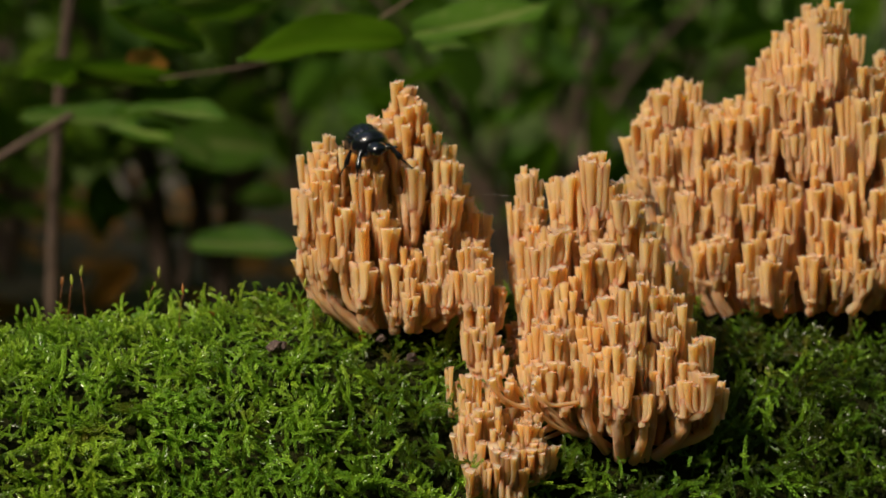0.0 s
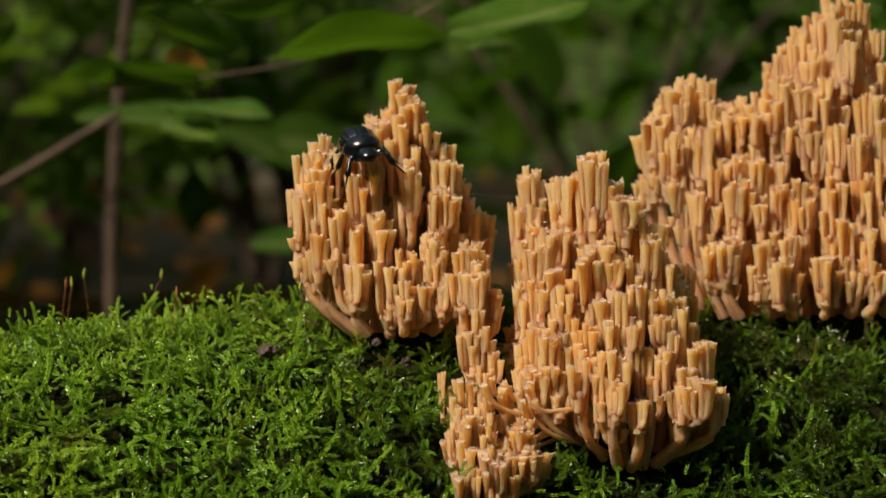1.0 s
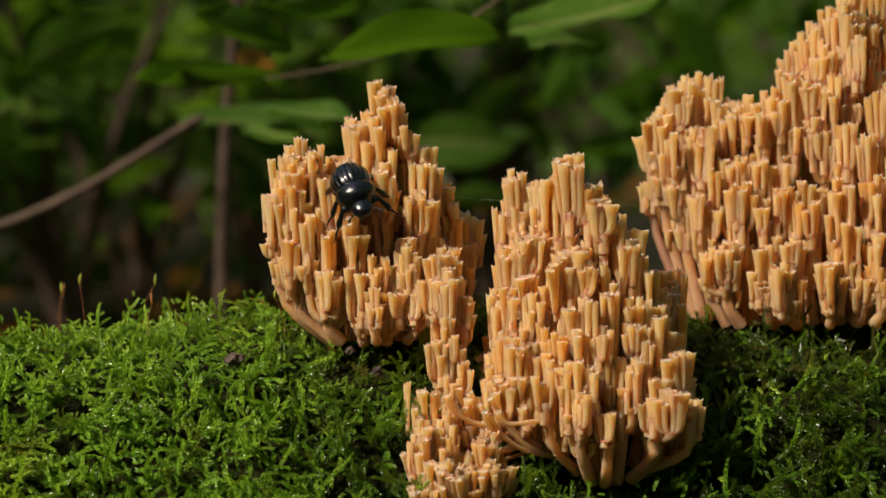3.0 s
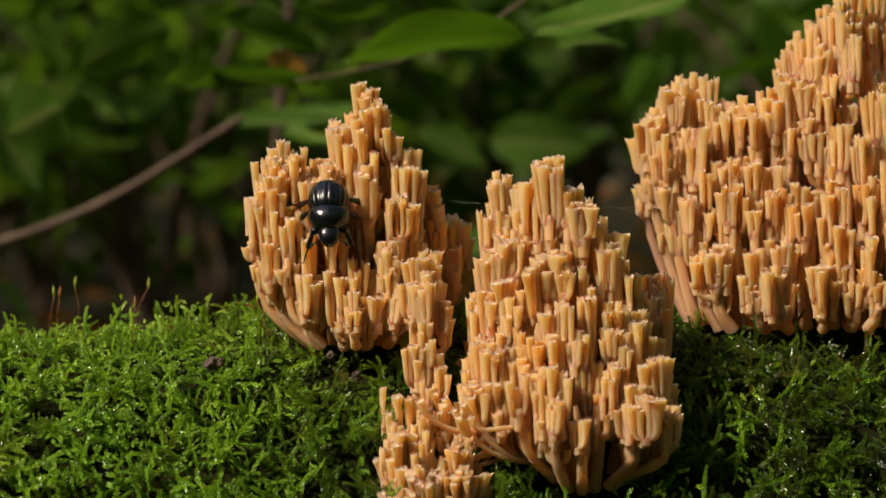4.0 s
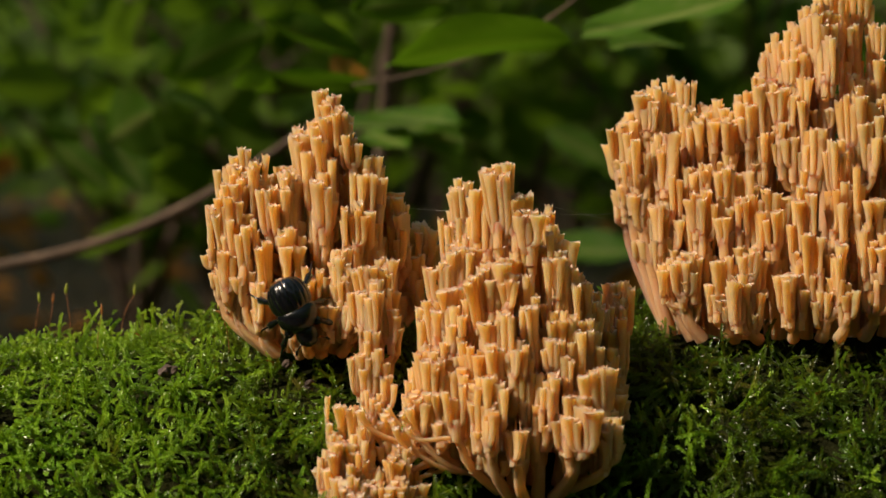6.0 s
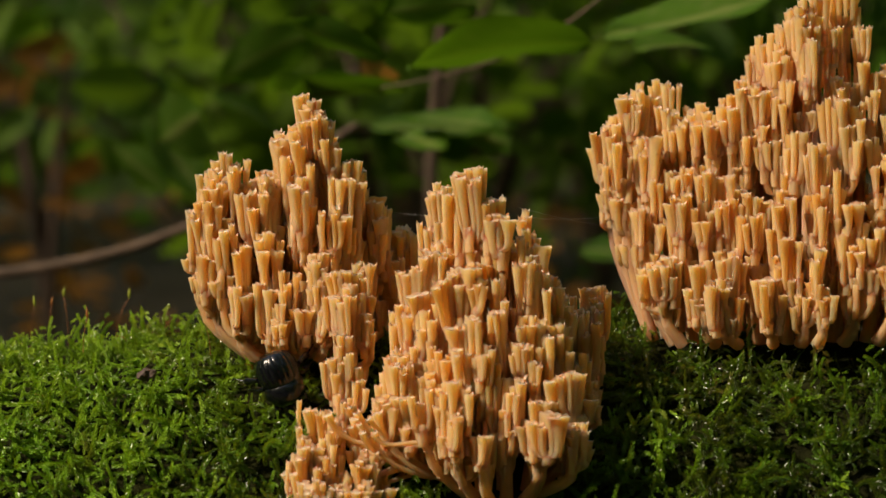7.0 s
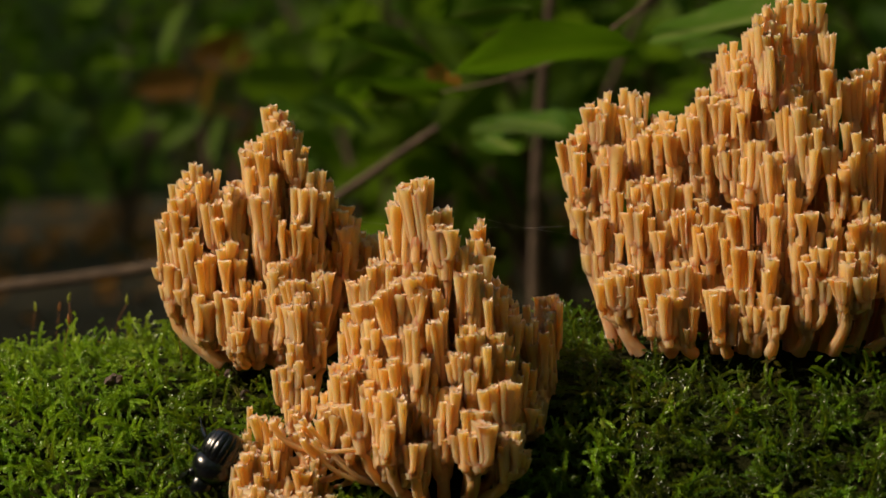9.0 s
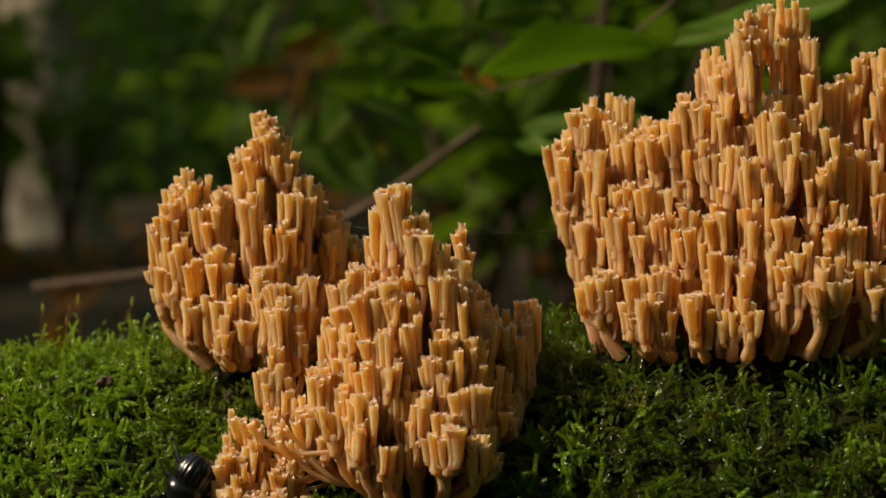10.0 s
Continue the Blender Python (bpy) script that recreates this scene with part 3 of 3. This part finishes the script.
# ---- small things on the moss ----
def build_small_things():
    rng = random.Random(21)
    stalk = Mat("capsule_stalk", 0.5).colour((0.28, 0.10, 0.03)).m
    green = Mat("young_capsule", 0.45).colour((0.30, 0.34, 0.04)).m
    rust = Mat("ripe_capsule", 0.5).colour((0.30, 0.11, 0.025)).m
    # place x, y, length of the stalk, lean, whether green
    for x, y, tall, lean, young in ((-83, 30, 10, 1, True), (-81, 44, 14, -1, True), (-88, 46, 13, 1, False), (-66, 40, 10, 3, True), (-54, 4, 8, 1, False), (-24, 6, 9, -2, True)):
        base = np.array([x, y, log_top(x, y) - 2.0])
        t = thing("moss_capsule", "thin red-brown moss stalk with a small pointed capsule", "moss capsule", group="moss capsules on the log")
        sh = Shape()
        top = base + (lean, lean * 0.4, tall)
        sh.tube(bezier([base, base + (0, 0, tall * 0.6), top], 8), np.full(8, 0.07), np.zeros(8), seg=5)
        part("stalk", sh.done("stalk", stalk), t)
        sh = Shape()
        end = top + (rng.uniform(-0.4, 0.8), 0, 2.6)
        sh.tube(bezier([top, top + (0, 0, 1.2), end], 7), np.array([0.1, 0.24, 0.34, 0.34, 0.28, 0.16, 0.03]), np.zeros(7), seg=8)
        part("capsule", sh.done("capsule", green if young else rust), t)
    crumb = soil_material("crumb_bark", [(0.3, (0.05, 0.035, 0.03)), (0.7, (0.16, 0.11, 0.09))], 700, 0.6, 0.0004)
    for x, y, size in ((-31.5, -9, 1.9), (25, -24, 1.6), (-9, 2, 1.2), (-2, -3, 1.3)):
        bm = bmesh.new()
        bmesh.ops.create_icosphere(bm, subdivisions=3, radius=size * MM)
        for v in bm.verts:
            v.co *= 1 + 0.6 * noise.noise(v.co * 700 + Vector((x, y, 0))) + 0.25 * noise.noise(v.co * 2200)
            v.co.z *= 0.7
        me = bpy.data.meshes.new("bark_crumb")
        bm.to_mesh(me)
        bm.free()
        me.materials.append(crumb)
        thing("bark_crumb", "small grey-brown bark crumb lying on the moss", "bark crumb", me, (x * MM, y * MM, (log_top(x, y) + 1.0) * MM))
    for x, y, turn, size in ((-36, 22, 20, 5.0), (-48, 8, 70, 3.5), (48, -30, 20, 6.0), (-13, 1, 100, 4.0), (-52, -20, 40, 3.0), (100, 22, 140, 4.0)):
        ob = thing("dead_leaf_scrap", "small curled orange-brown dead leaf scrap on the moss", "leaf scrap", leaf_mesh(size, 0.42, 0.35, DEAD_LEAF))
        ob.matrix_basis = pose(x * MM, y * MM, (log_top(x, y) + 1.6) * MM, 12, 18, turn)
    silk = Mat("spider_silk", 0.25).colour((0.75, 0.75, 0.72)).m
    for a, c, sag in (((10, 22, 31), (26, 18, 29.5), 0.3), ((42, 18, 31), (53, 44, 27), 0.5), ((42, 18, 29), (54, 42, 29), 0.9)):
        a, c = np.array(a, float), np.array(c, float)
        sh = Shape()
        sh.tube(bezier([a, (a + c) / 2 - (0, 0, sag), c], 10), np.full(10, 0.011), np.zeros(10), seg=4)
        thing("spider_thread", "fine pale spider thread strung between the mushrooms", "spider thread", sh.done("spider_thread", silk))


# ---- leaves, twigs and the wood behind ----
def leaf_mesh(length, wide, curl, mat, name="leaf", rows=14, cols=8):
    """A pointed oval leaf in millimetres along +x with a sunk midrib and raised side veins."""
    v, f, vein = [], [], []
    for i in range(rows + 1):
        t = i / rows
        half = length * wide * (math.sin(math.pi * t**0.85) ** 0.75 if 0 < t < 1 else 0.0) * 0.5 + 0.004 * length
        for k in range(cols + 1):
            q = 2 * k / cols - 1
            side = abs(math.sin((t * 9 - abs(q) * 1.6) * math.pi))
            wave = 0.02 * length * math.sin(t * 9 + q * 2) * abs(q)
            v.append((length * t, q * half, curl * length * (0.35 * t * (1 - t) - 0.25 * t * t) + abs(q) * half * 0.22 + wave))
            vein.append(0.8 if k == cols // 2 else 0.35 * max(0.0, 1 - side * 4))
    for i in range(rows):
        for k in range(cols):
            b = i * (cols + 1) + k
            f.append((b, b + 1, b + cols + 2, b + cols + 1))
    me = mesh(name, v, f, mat, {"vein": vein})
    return me


def spray(name, label, line, radii, leaves, mat, seed, category="branch", dead=()):
    """A twig along a line (metres) with leaves: each is place along the twig or a free place, heading, pitch, roll, length in millimetres."""
    rng = random.Random(seed)
    base = Vector(line[0])
    ob = thing(name, label, category, at=base)
    sh = Shape()
    pts = bezier([np.array(p) - np.array(base) for p in line], 24)
    sh.tube(pts, np.linspace(radii[0], radii[1], 24) * MM, np.zeros(24), seg=8)
    part("twig", sh.done("twig", TWIG, scale=1.0), ob)
    for x, y, z, head, pitch, roll, size in (*leaves, *dead):
        stuff = DEAD_LEAF if (x, y, z, head, pitch, roll, size) in dead else mat
        leaf = part("leaf", leaf_mesh(size * 1.12, rng.uniform(0.46, 0.56), rng.uniform(-0.2, 0.35), stuff), ob, "withered orange leaf" if stuff == DEAD_LEAF else "")
        leaf.matrix_basis = Matrix.Translation(Vector((x, y, z)) - base) @ pose(0, 0, 0, roll, -pitch, head)
    return ob


def leaf_cloud(name, places, mat, rng):
    """Many simple folded leaves as one mesh, in metres. places: x, y, z and the leaf's length."""
    outline = np.array([(0, 0, 0), (0.3, 0.24, 0.05), (0.7, 0.22, 0.04), (1, 0, -0.05), (0.7, -0.22, 0.04), (0.3, -0.24, 0.05), (0.5, 0, -0.02)])
    tri = np.array([(6, 0, 1), (6, 1, 2), (6, 2, 3), (6, 3, 4), (6, 4, 5), (6, 5, 0)])
    vs, fs = [], []
    for n, (x, y, z, size) in enumerate(places):
        turn = np.array(Euler((rng.gauss(0, 0.6), rng.gauss(0.1, 0.5), rng.random() * 6.28)).to_matrix())
        vs.append((outline * size) @ turn.T + (x, y, z))
        fs.append(tri + 7 * n)
    v = np.concatenate(vs)
    return mesh(name, v, np.concatenate(fs), mat, {"vein": np.zeros(len(v))}, smooth=False, scale=1.0)


def ground_height(x, y):
    far = max(0.0, y - 0.35)
    return -0.155 + 0.16 * (1 - math.exp(-far / 1.6)) + 0.035 * min(far, 12.0) + 0.03 * noise.noise((x * 0.9, y * 0.9, 1.0)) * min(1.0, far + 0.15)


def build_ground():
    n = 150
    ax = [math.copysign(abs(t) ** 3.2 * 60, t) for t in np.linspace(-1, 1, n)]
    v = [(x, y, ground_height(x, y)) for y in ax for x in ax]
    f = np.array([(j * n + i, j * n + i + 1, (j + 1) * n + i + 1, (j + 1) * n + i) for j in range(n - 1) for i in range(n - 1)])
    thing("ground", "dark forest floor covered with brown leaf litter", "ground", mesh("ground", v, f, LITTER, scale=1.0), kind="structure")
    rng = random.Random(31)
    spots = []
    for _ in range(1500):
        a, d = rng.uniform(-0.5, 1.1), 0.35 + 6 * rng.random() ** 1.5
        x, y = -math.sin(a) * d * 1.15, math.cos(a) * d
        spots.append((x, y, ground_height(x, y) + 0.008, rng.uniform(0.04, 0.075)))
    thing("leaf_litter", "scattered brown dead leaves on the forest floor", "dead leaves", leaf_cloud("leaf_litter", spots, DEAD_LEAF, rng), kind="stuff")


def clear_of_sun(x, y, z):
    """Whether a leaf keeps clear of the gaps cut in the added canopy for the sun to reach the log and other spots."""
    for cx, cy, cz, long, wide in GAPS:
        p = Vector((x, y, z)) - Vector((cx, cy, cz))
        off = p - SUN_FROM * p.dot(SUN_FROM)
        along = off.x * LOG_DIR[0] + off.y * LOG_DIR[1]
        across = (off - Vector((LOG_DIR[0], LOG_DIR[1], 0)) * along).length
        if p.z > 0.3 and (along / long) ** 2 + (across / wide) ** 2 < 1:
            return False
    return True


# sun gaps cut in the unseen crowns: the log, a pale trunk and two spots far off
GAPS = ((-0.02, 0.0, 0.02, 0.85, 0.46), (-2.35, 2.7, 0.35, 0.3, 0.3), (-4.3, 7.45, 0.9, 0.35, 0.35), (-1.9, 3.4, 0.3, 0.3, 0.25))


def forest_tree(x, y, radius, mat, seed, crown, label):
    rng = random.Random(seed)
    z0 = ground_height(x, y) - 0.05
    t = thing("forest_tree", label, "tree", at=(x, y, z0), group="trees of the wood")
    sh = Shape()
    top = 3.6 + rng.uniform(0, 0.8)
    lean = rng.uniform(-0.15, 0.15)
    pts = bezier([(0, 0, 0), (lean * 0.4, 0, 1.2), (lean, lean, 2.4), (lean * 0.7, 0.1, top)], 26)
    rad = radius * np.linspace(1.0, 0.45, 26)
    rad[0] *= 1.7
    rad[1] *= 1.15
    sh.tube(pts, rad, np.zeros(26), seg=14)
    for k in range(7):
        a, h = rng.random() * 6.28, rng.uniform(0.6, 0.95)
        s = pts[int(h * 25)]
        e = s + np.array([math.cos(a) * crown * 0.8, math.sin(a) * crown * 0.8, 0.5])
        sh.tube(bezier([s, (s + e) / 2 + (0, 0, 0.25), e], 8), radius * np.linspace(0.4, 0.06, 8), np.zeros(8), seg=6)
    part("trunk", sh.done("trunk", mat, scale=1.0), t)
    # the crown hangs above the view, added to shade the wood behind the log
    spots = []
    for _ in range(int(340 * crown)):
        a, d = rng.random() * 6.28, crown * math.sqrt(rng.random())
        px, py, pz = math.cos(a) * d, math.sin(a) * d, 2.45 - z0 + rng.random() ** 1.3 * 1.7 * (1.1 - d / crown * 0.6)
        if clear_of_sun(x + px, y + py, z0 + pz):
            spots.append((px, py, pz, rng.uniform(0.16, 0.30)))
    part("crown", leaf_cloud("crown", spots, DULL_LEAF, rng), t)


def shrub(x, y, wide, tall, count, seed, mat, label="leafy green shrub in the shade of the wood"):
    rng = random.Random(seed)
    z0 = ground_height(x, y) - 0.01
    t = thing("shrub", label, "shrub", at=(x, y, z0), group="shrubs behind the log")
    spots = []
    for k in range(6):
        a = rng.random() * 6.28
        e = np.array([math.cos(a) * wide * 0.7, math.sin(a) * wide * 0.7, tall * rng.uniform(0.6, 1.0)])
        sh = Shape()
        line = bezier([(0, 0, 0), (e[0] * 0.2, e[1] * 0.2, e[2] * 0.7), e], 10)
        sh.tube(line, np.linspace(0.006, 0.0015, 10), np.zeros(10), seg=6)
        part("stem", sh.done("stem", TWIG, scale=1.0), t)
        for _ in range(count // 6):
            p = line[rng.randrange(3, 10)] + np.array([rng.gauss(0, 0.22) * wide, rng.gauss(0, 0.22) * wide, rng.gauss(0, 0.08) * tall])
            spots.append((*p, rng.uniform(0.035, 0.075)))
    part("foliage", leaf_cloud("foliage", spots, mat, rng), t)


def build_wood():
    # the beech twig close behind the log
    spray("beech_branch", "beech twig with broad green leaves hanging behind the log",
          [(0.045, 0.222, 0.150), (0.019, 0.227, 0.114), (-0.006, 0.231, 0.088), (-0.035, 0.235, 0.076), (-0.075, 0.256, 0.078), (-0.127, 0.274, 0.075)], (0.6, 0.3), [
              (-0.006, 0.226, 0.084, -160, -2, 20, 50), (-0.004, 0.232, 0.087, 37, 11, 22, 52), (0.000, 0.250, 0.084, 52, 6, 20, 28),
              (-0.069, 0.216, 0.082, -168, 22, 30, 30), (-0.082, 0.265, 0.076, 179, 2, 16, 39),
              (-0.087, 0.257, 0.075, 157, 3, 14, 51), (-0.050, 0.247, 0.101, 164, 0, 40, 36)], LEAF, 2,
          dead=[(-0.089, 0.262, 0.085, 124, -14, 30, 22)])
    spray("bare_branch", "crooked brown twig with a few leaves behind the log",
          [(-0.34, 0.33, 0.012), (-0.261, 0.335, 0.020), (-0.205, 0.340, 0.018), (-0.163, 0.338, 0.054), (-0.131, 0.338, 0.070)], (2.4, 1.5), [
              (-0.112, 0.345, 0.072, -30, -6, 14, 42), (-0.118, 0.350, 0.066, -45, -10, 18, 32), (-0.105, 0.432, 0.066, 147, 12, 60, 35),
              (-0.215, 0.387, 0.087, 58, -20, 40, 31), (-0.220, 0.386, 0.080, 134, -8, 60, 58)], LEAF, 3)
    spray("sapling", "thin grey-brown sapling stem with scattered green leaves",
          [(-0.168, 0.497, -0.16), (-0.168, 0.497, 0.02), (-0.170, 0.497, 0.13), (-0.145, 0.497, 0.14), (-0.138, 0.50, 0.30)], (3.2, 2.4), [
              (-0.290, 0.472, 0.087, 14, -58, 50, 41), (-0.306, 0.519, 0.054, -166, 40, 60, 33), (-0.148, 0.712, 0.086, 14, -31, 66, 36),
              (-0.171, 1.015, 0.093, 14, -4, 80, 60), (-0.113, 0.547, 0.023, 0, -4, 30, 48),
              (-0.080, 0.797, 0.049, -180, 1, 60, 30), (-0.170, 0.443, 0.076, 3, -4, 22, 56), (-0.191, 0.434, 0.115, 174, -19, 50, 45)], LEAF, 4, "sapling")
    rng = random.Random(77)
    for k in range(64):
        a, d = math.radians(rng.uniform(-9, 54) if k < 40 else rng.uniform(14, 54)), rng.uniform(1.3, 5.5) if k < 40 else rng.uniform(1.8, 4.5)
        sx, sy = 0.1 - math.sin(a) * d, math.cos(a) * d - 0.2
        if math.degrees(a) < 5 and k % 3 or 36 < math.degrees(math.atan2(0.285 - sx, sy + 0.402)) < 47:
            continue
        shrub(sx, sy, 0.10 + 0.08 * d, 0.22 + 0.13 * d * rng.uniform(0.5, 1.2), 110, 300 + k, DULL_LEAF if k % 3 else LEAF)
    shrub(-0.84, 1.3, 0.06, 0.30, 12, 401, DEAD_LEAF, "withered shrub with orange-brown leaves")
    for x, y, wide, tall, seed in ((-1.75, 2.05, 0.16, 0.42, 411), (-2.05, 2.25, 0.18, 0.62, 412), (-1.95, 1.9, 0.14, 0.30, 413), (-1.6, 1.75, 0.12, 0.5, 414)):
        shrub(x, y, wide, tall, 54, seed, DULL_LEAF)
    forest_tree(-2.35, 2.70, 0.085, PALE_TRUNK, 1, 1.6, "young tree with a pale patchy grey trunk")
    # many of these stand out of view, added to carry the shading crowns
    for k, (x, y, r) in enumerate(((1.2, 3.4, 0.10), (-0.7, 5.2, 0.09), (-5.2, 4.6, 0.12), (0.6, 7.5, 0.14), (-2.2, 8.0, 0.12), (-5.5, 0.6, 0.13), (3.6, 4.6, 0.14), (3.1, 0.6, 0.12),
                                   (2.4, -2.6, 0.12), (-0.6, -4.4, 0.13), (-4.2, -1.0, 0.11), (-3.4, -4.8, 0.14), (-6.8, -2.4, 0.13), (5.8, -1.4, 0.14), (0.5, 1.9, 0.03), (1.1, -1.0, 0.05))):
        forest_tree(x, y, r, TRUNK, 20 + k, 2.3 if r > 0.06 else 1.4, "tall dark forest tree with an unseen leafy crown added for shade")
    sh = Shape()
    n = 72
    ring = [(16.5 * math.cos(6.2832 * k / n), 16.5 * math.sin(6.2832 * k / n)) for k in range(n)]
    sh.add([(x, y, z) for z in (-1.0, 9.0) for x, y in ring], [(k, (k + 1) % n, n + (k + 1) % n, n + k) for k in range(n)], np.zeros(2 * n))
    thing("backdrop", "dark green wall of the distant wood", "backdrop", sh.done("backdrop", FAR_WOOD, scale=1.0), kind="structure")
    spots = []
    for _ in range(9000):
        a, d = rng.random() * 6.28, rng.uniform(10, 15)
        x, y = math.cos(a) * d, math.sin(a) * d
        spots.append((x, y, ground_height(x, y) + 4.2 * rng.random() ** 1.1, rng.uniform(0.25, 0.55)))
    thing("far_woods", "dense dark green undergrowth of the distant wood", "woods", leaf_cloud("far_woods", spots, DULL_LEAF, rng), kind="stuff")


build_log()
build_moss()
build_corals()
build_small_things()
build_ground()
build_wood()
beetle, beetle_legs = build_beetle()
beetle.scale = (0.92, 0.92, 0.92)


def motions():
    # seconds, place in millimetres, turns in degrees
    rows = [
        (0.0, -11.4, 3.3, 41.3, 14, 13, -68),
        (0.5, -11.8, 1.6, 41.0, 13, 13, -69),
        (0.9, -11.8, 1.7, 40.8, 10, 17, -72),
        (1.2, -11.0, 1.4, 39.5, 29, 20, -57),
        (1.5, -9.4, -2.9, 37.6, 37, 30, -43),
        (1.8, -8.9, -2.3, 37.1, 39, 31, -38),
        (2.1, -8.3, -2.1, 36.5, 42, 31, -34),
        (3.3, -6.9, -0.9, 31.0, 18, 43, -65),
        (3.7, -6.9, -1.7, 30.0, 11, 50, -69),
        (4.1, -8.0, -2.3, 28.2, -2, 60, -79),
        (4.5, -7.4, -3.5, 26.1, -7, 72, -84),
        (4.9, -7.5, -4.9, 23.3, -25, 81, -100),
        (5.3, -7.1, -4.6, 21.3, 39, 83, -34),
        (5.5, -6.8, -5.1, 20.1, 65, 76, -7),
        (5.7, -5.3, -7.0, 16.4, 75, 63, 5),
        (6.2, -3.1, -7.0, 6.4, 80, 66, 12),
        (6.8, -0.5, -7.0, -3.2, 87, 67, 21),
        (7.0, -1.0, -7.3, -3.9, 80, 67, 14),
        (7.2, -1.2, -6.7, -4.1, 72, 69, 6),
        (7.4, -1.6, -7.8, -4.8, 78, 73, 13),
        (7.6, 1.5, -17.5, -12.5, -16, 119, -80),
        (7.8, 4.0, -18.8, -15.0, -50, 81, -117),
        (8.0, 4.6, -19.7, -14.6, -61, 65, -128),
        (8.2, 4.9, -20.8, -15.1, -65, 61, -131),
        (8.4, 5.0, -21.9, -14.9, -62, 65, -127),
        (8.6, 4.0, -21.4, -16.2, -59, 66, -124),
        (9.0, 3.6, -22.9, -17.5, -68, 56, -132),
        (9.2, 3.8, -24.4, -19.1, -65, 61, -128),
        (9.5, 4.2, -25.6, -20.4, -71, 60, -133),
        (10.0, 5.0, -27.5, -21.7, -72, 57, -133),
    ]
    walk(beetle, [(t, pose(x * MM, y * MM, z * MM, a, b, c)) for t, x, y, z, a, b, c in rows])
    # the gait: legs of opposite sides swing in turn; the beetle pauses at first and at the end
    for n, (leg, rest, side) in enumerate(beetle_legs):
        steps = []
        for k in range(81):
            t = k / 8
            speed = 0.35 if t < 1.1 or t > 8.6 else 1.0
            swing = 15 * speed * math.sin(2 * math.pi * (1.6 * t + 0.5 * (n % 2)))
            lift = 8 * speed * math.cos(2 * math.pi * (1.6 * t + 0.5 * (n % 2)))
            steps.append((t, rest @ pose(0, 0, 0, side * max(lift, 0), 0, swing)))
        walk(leg, steps)


motions()
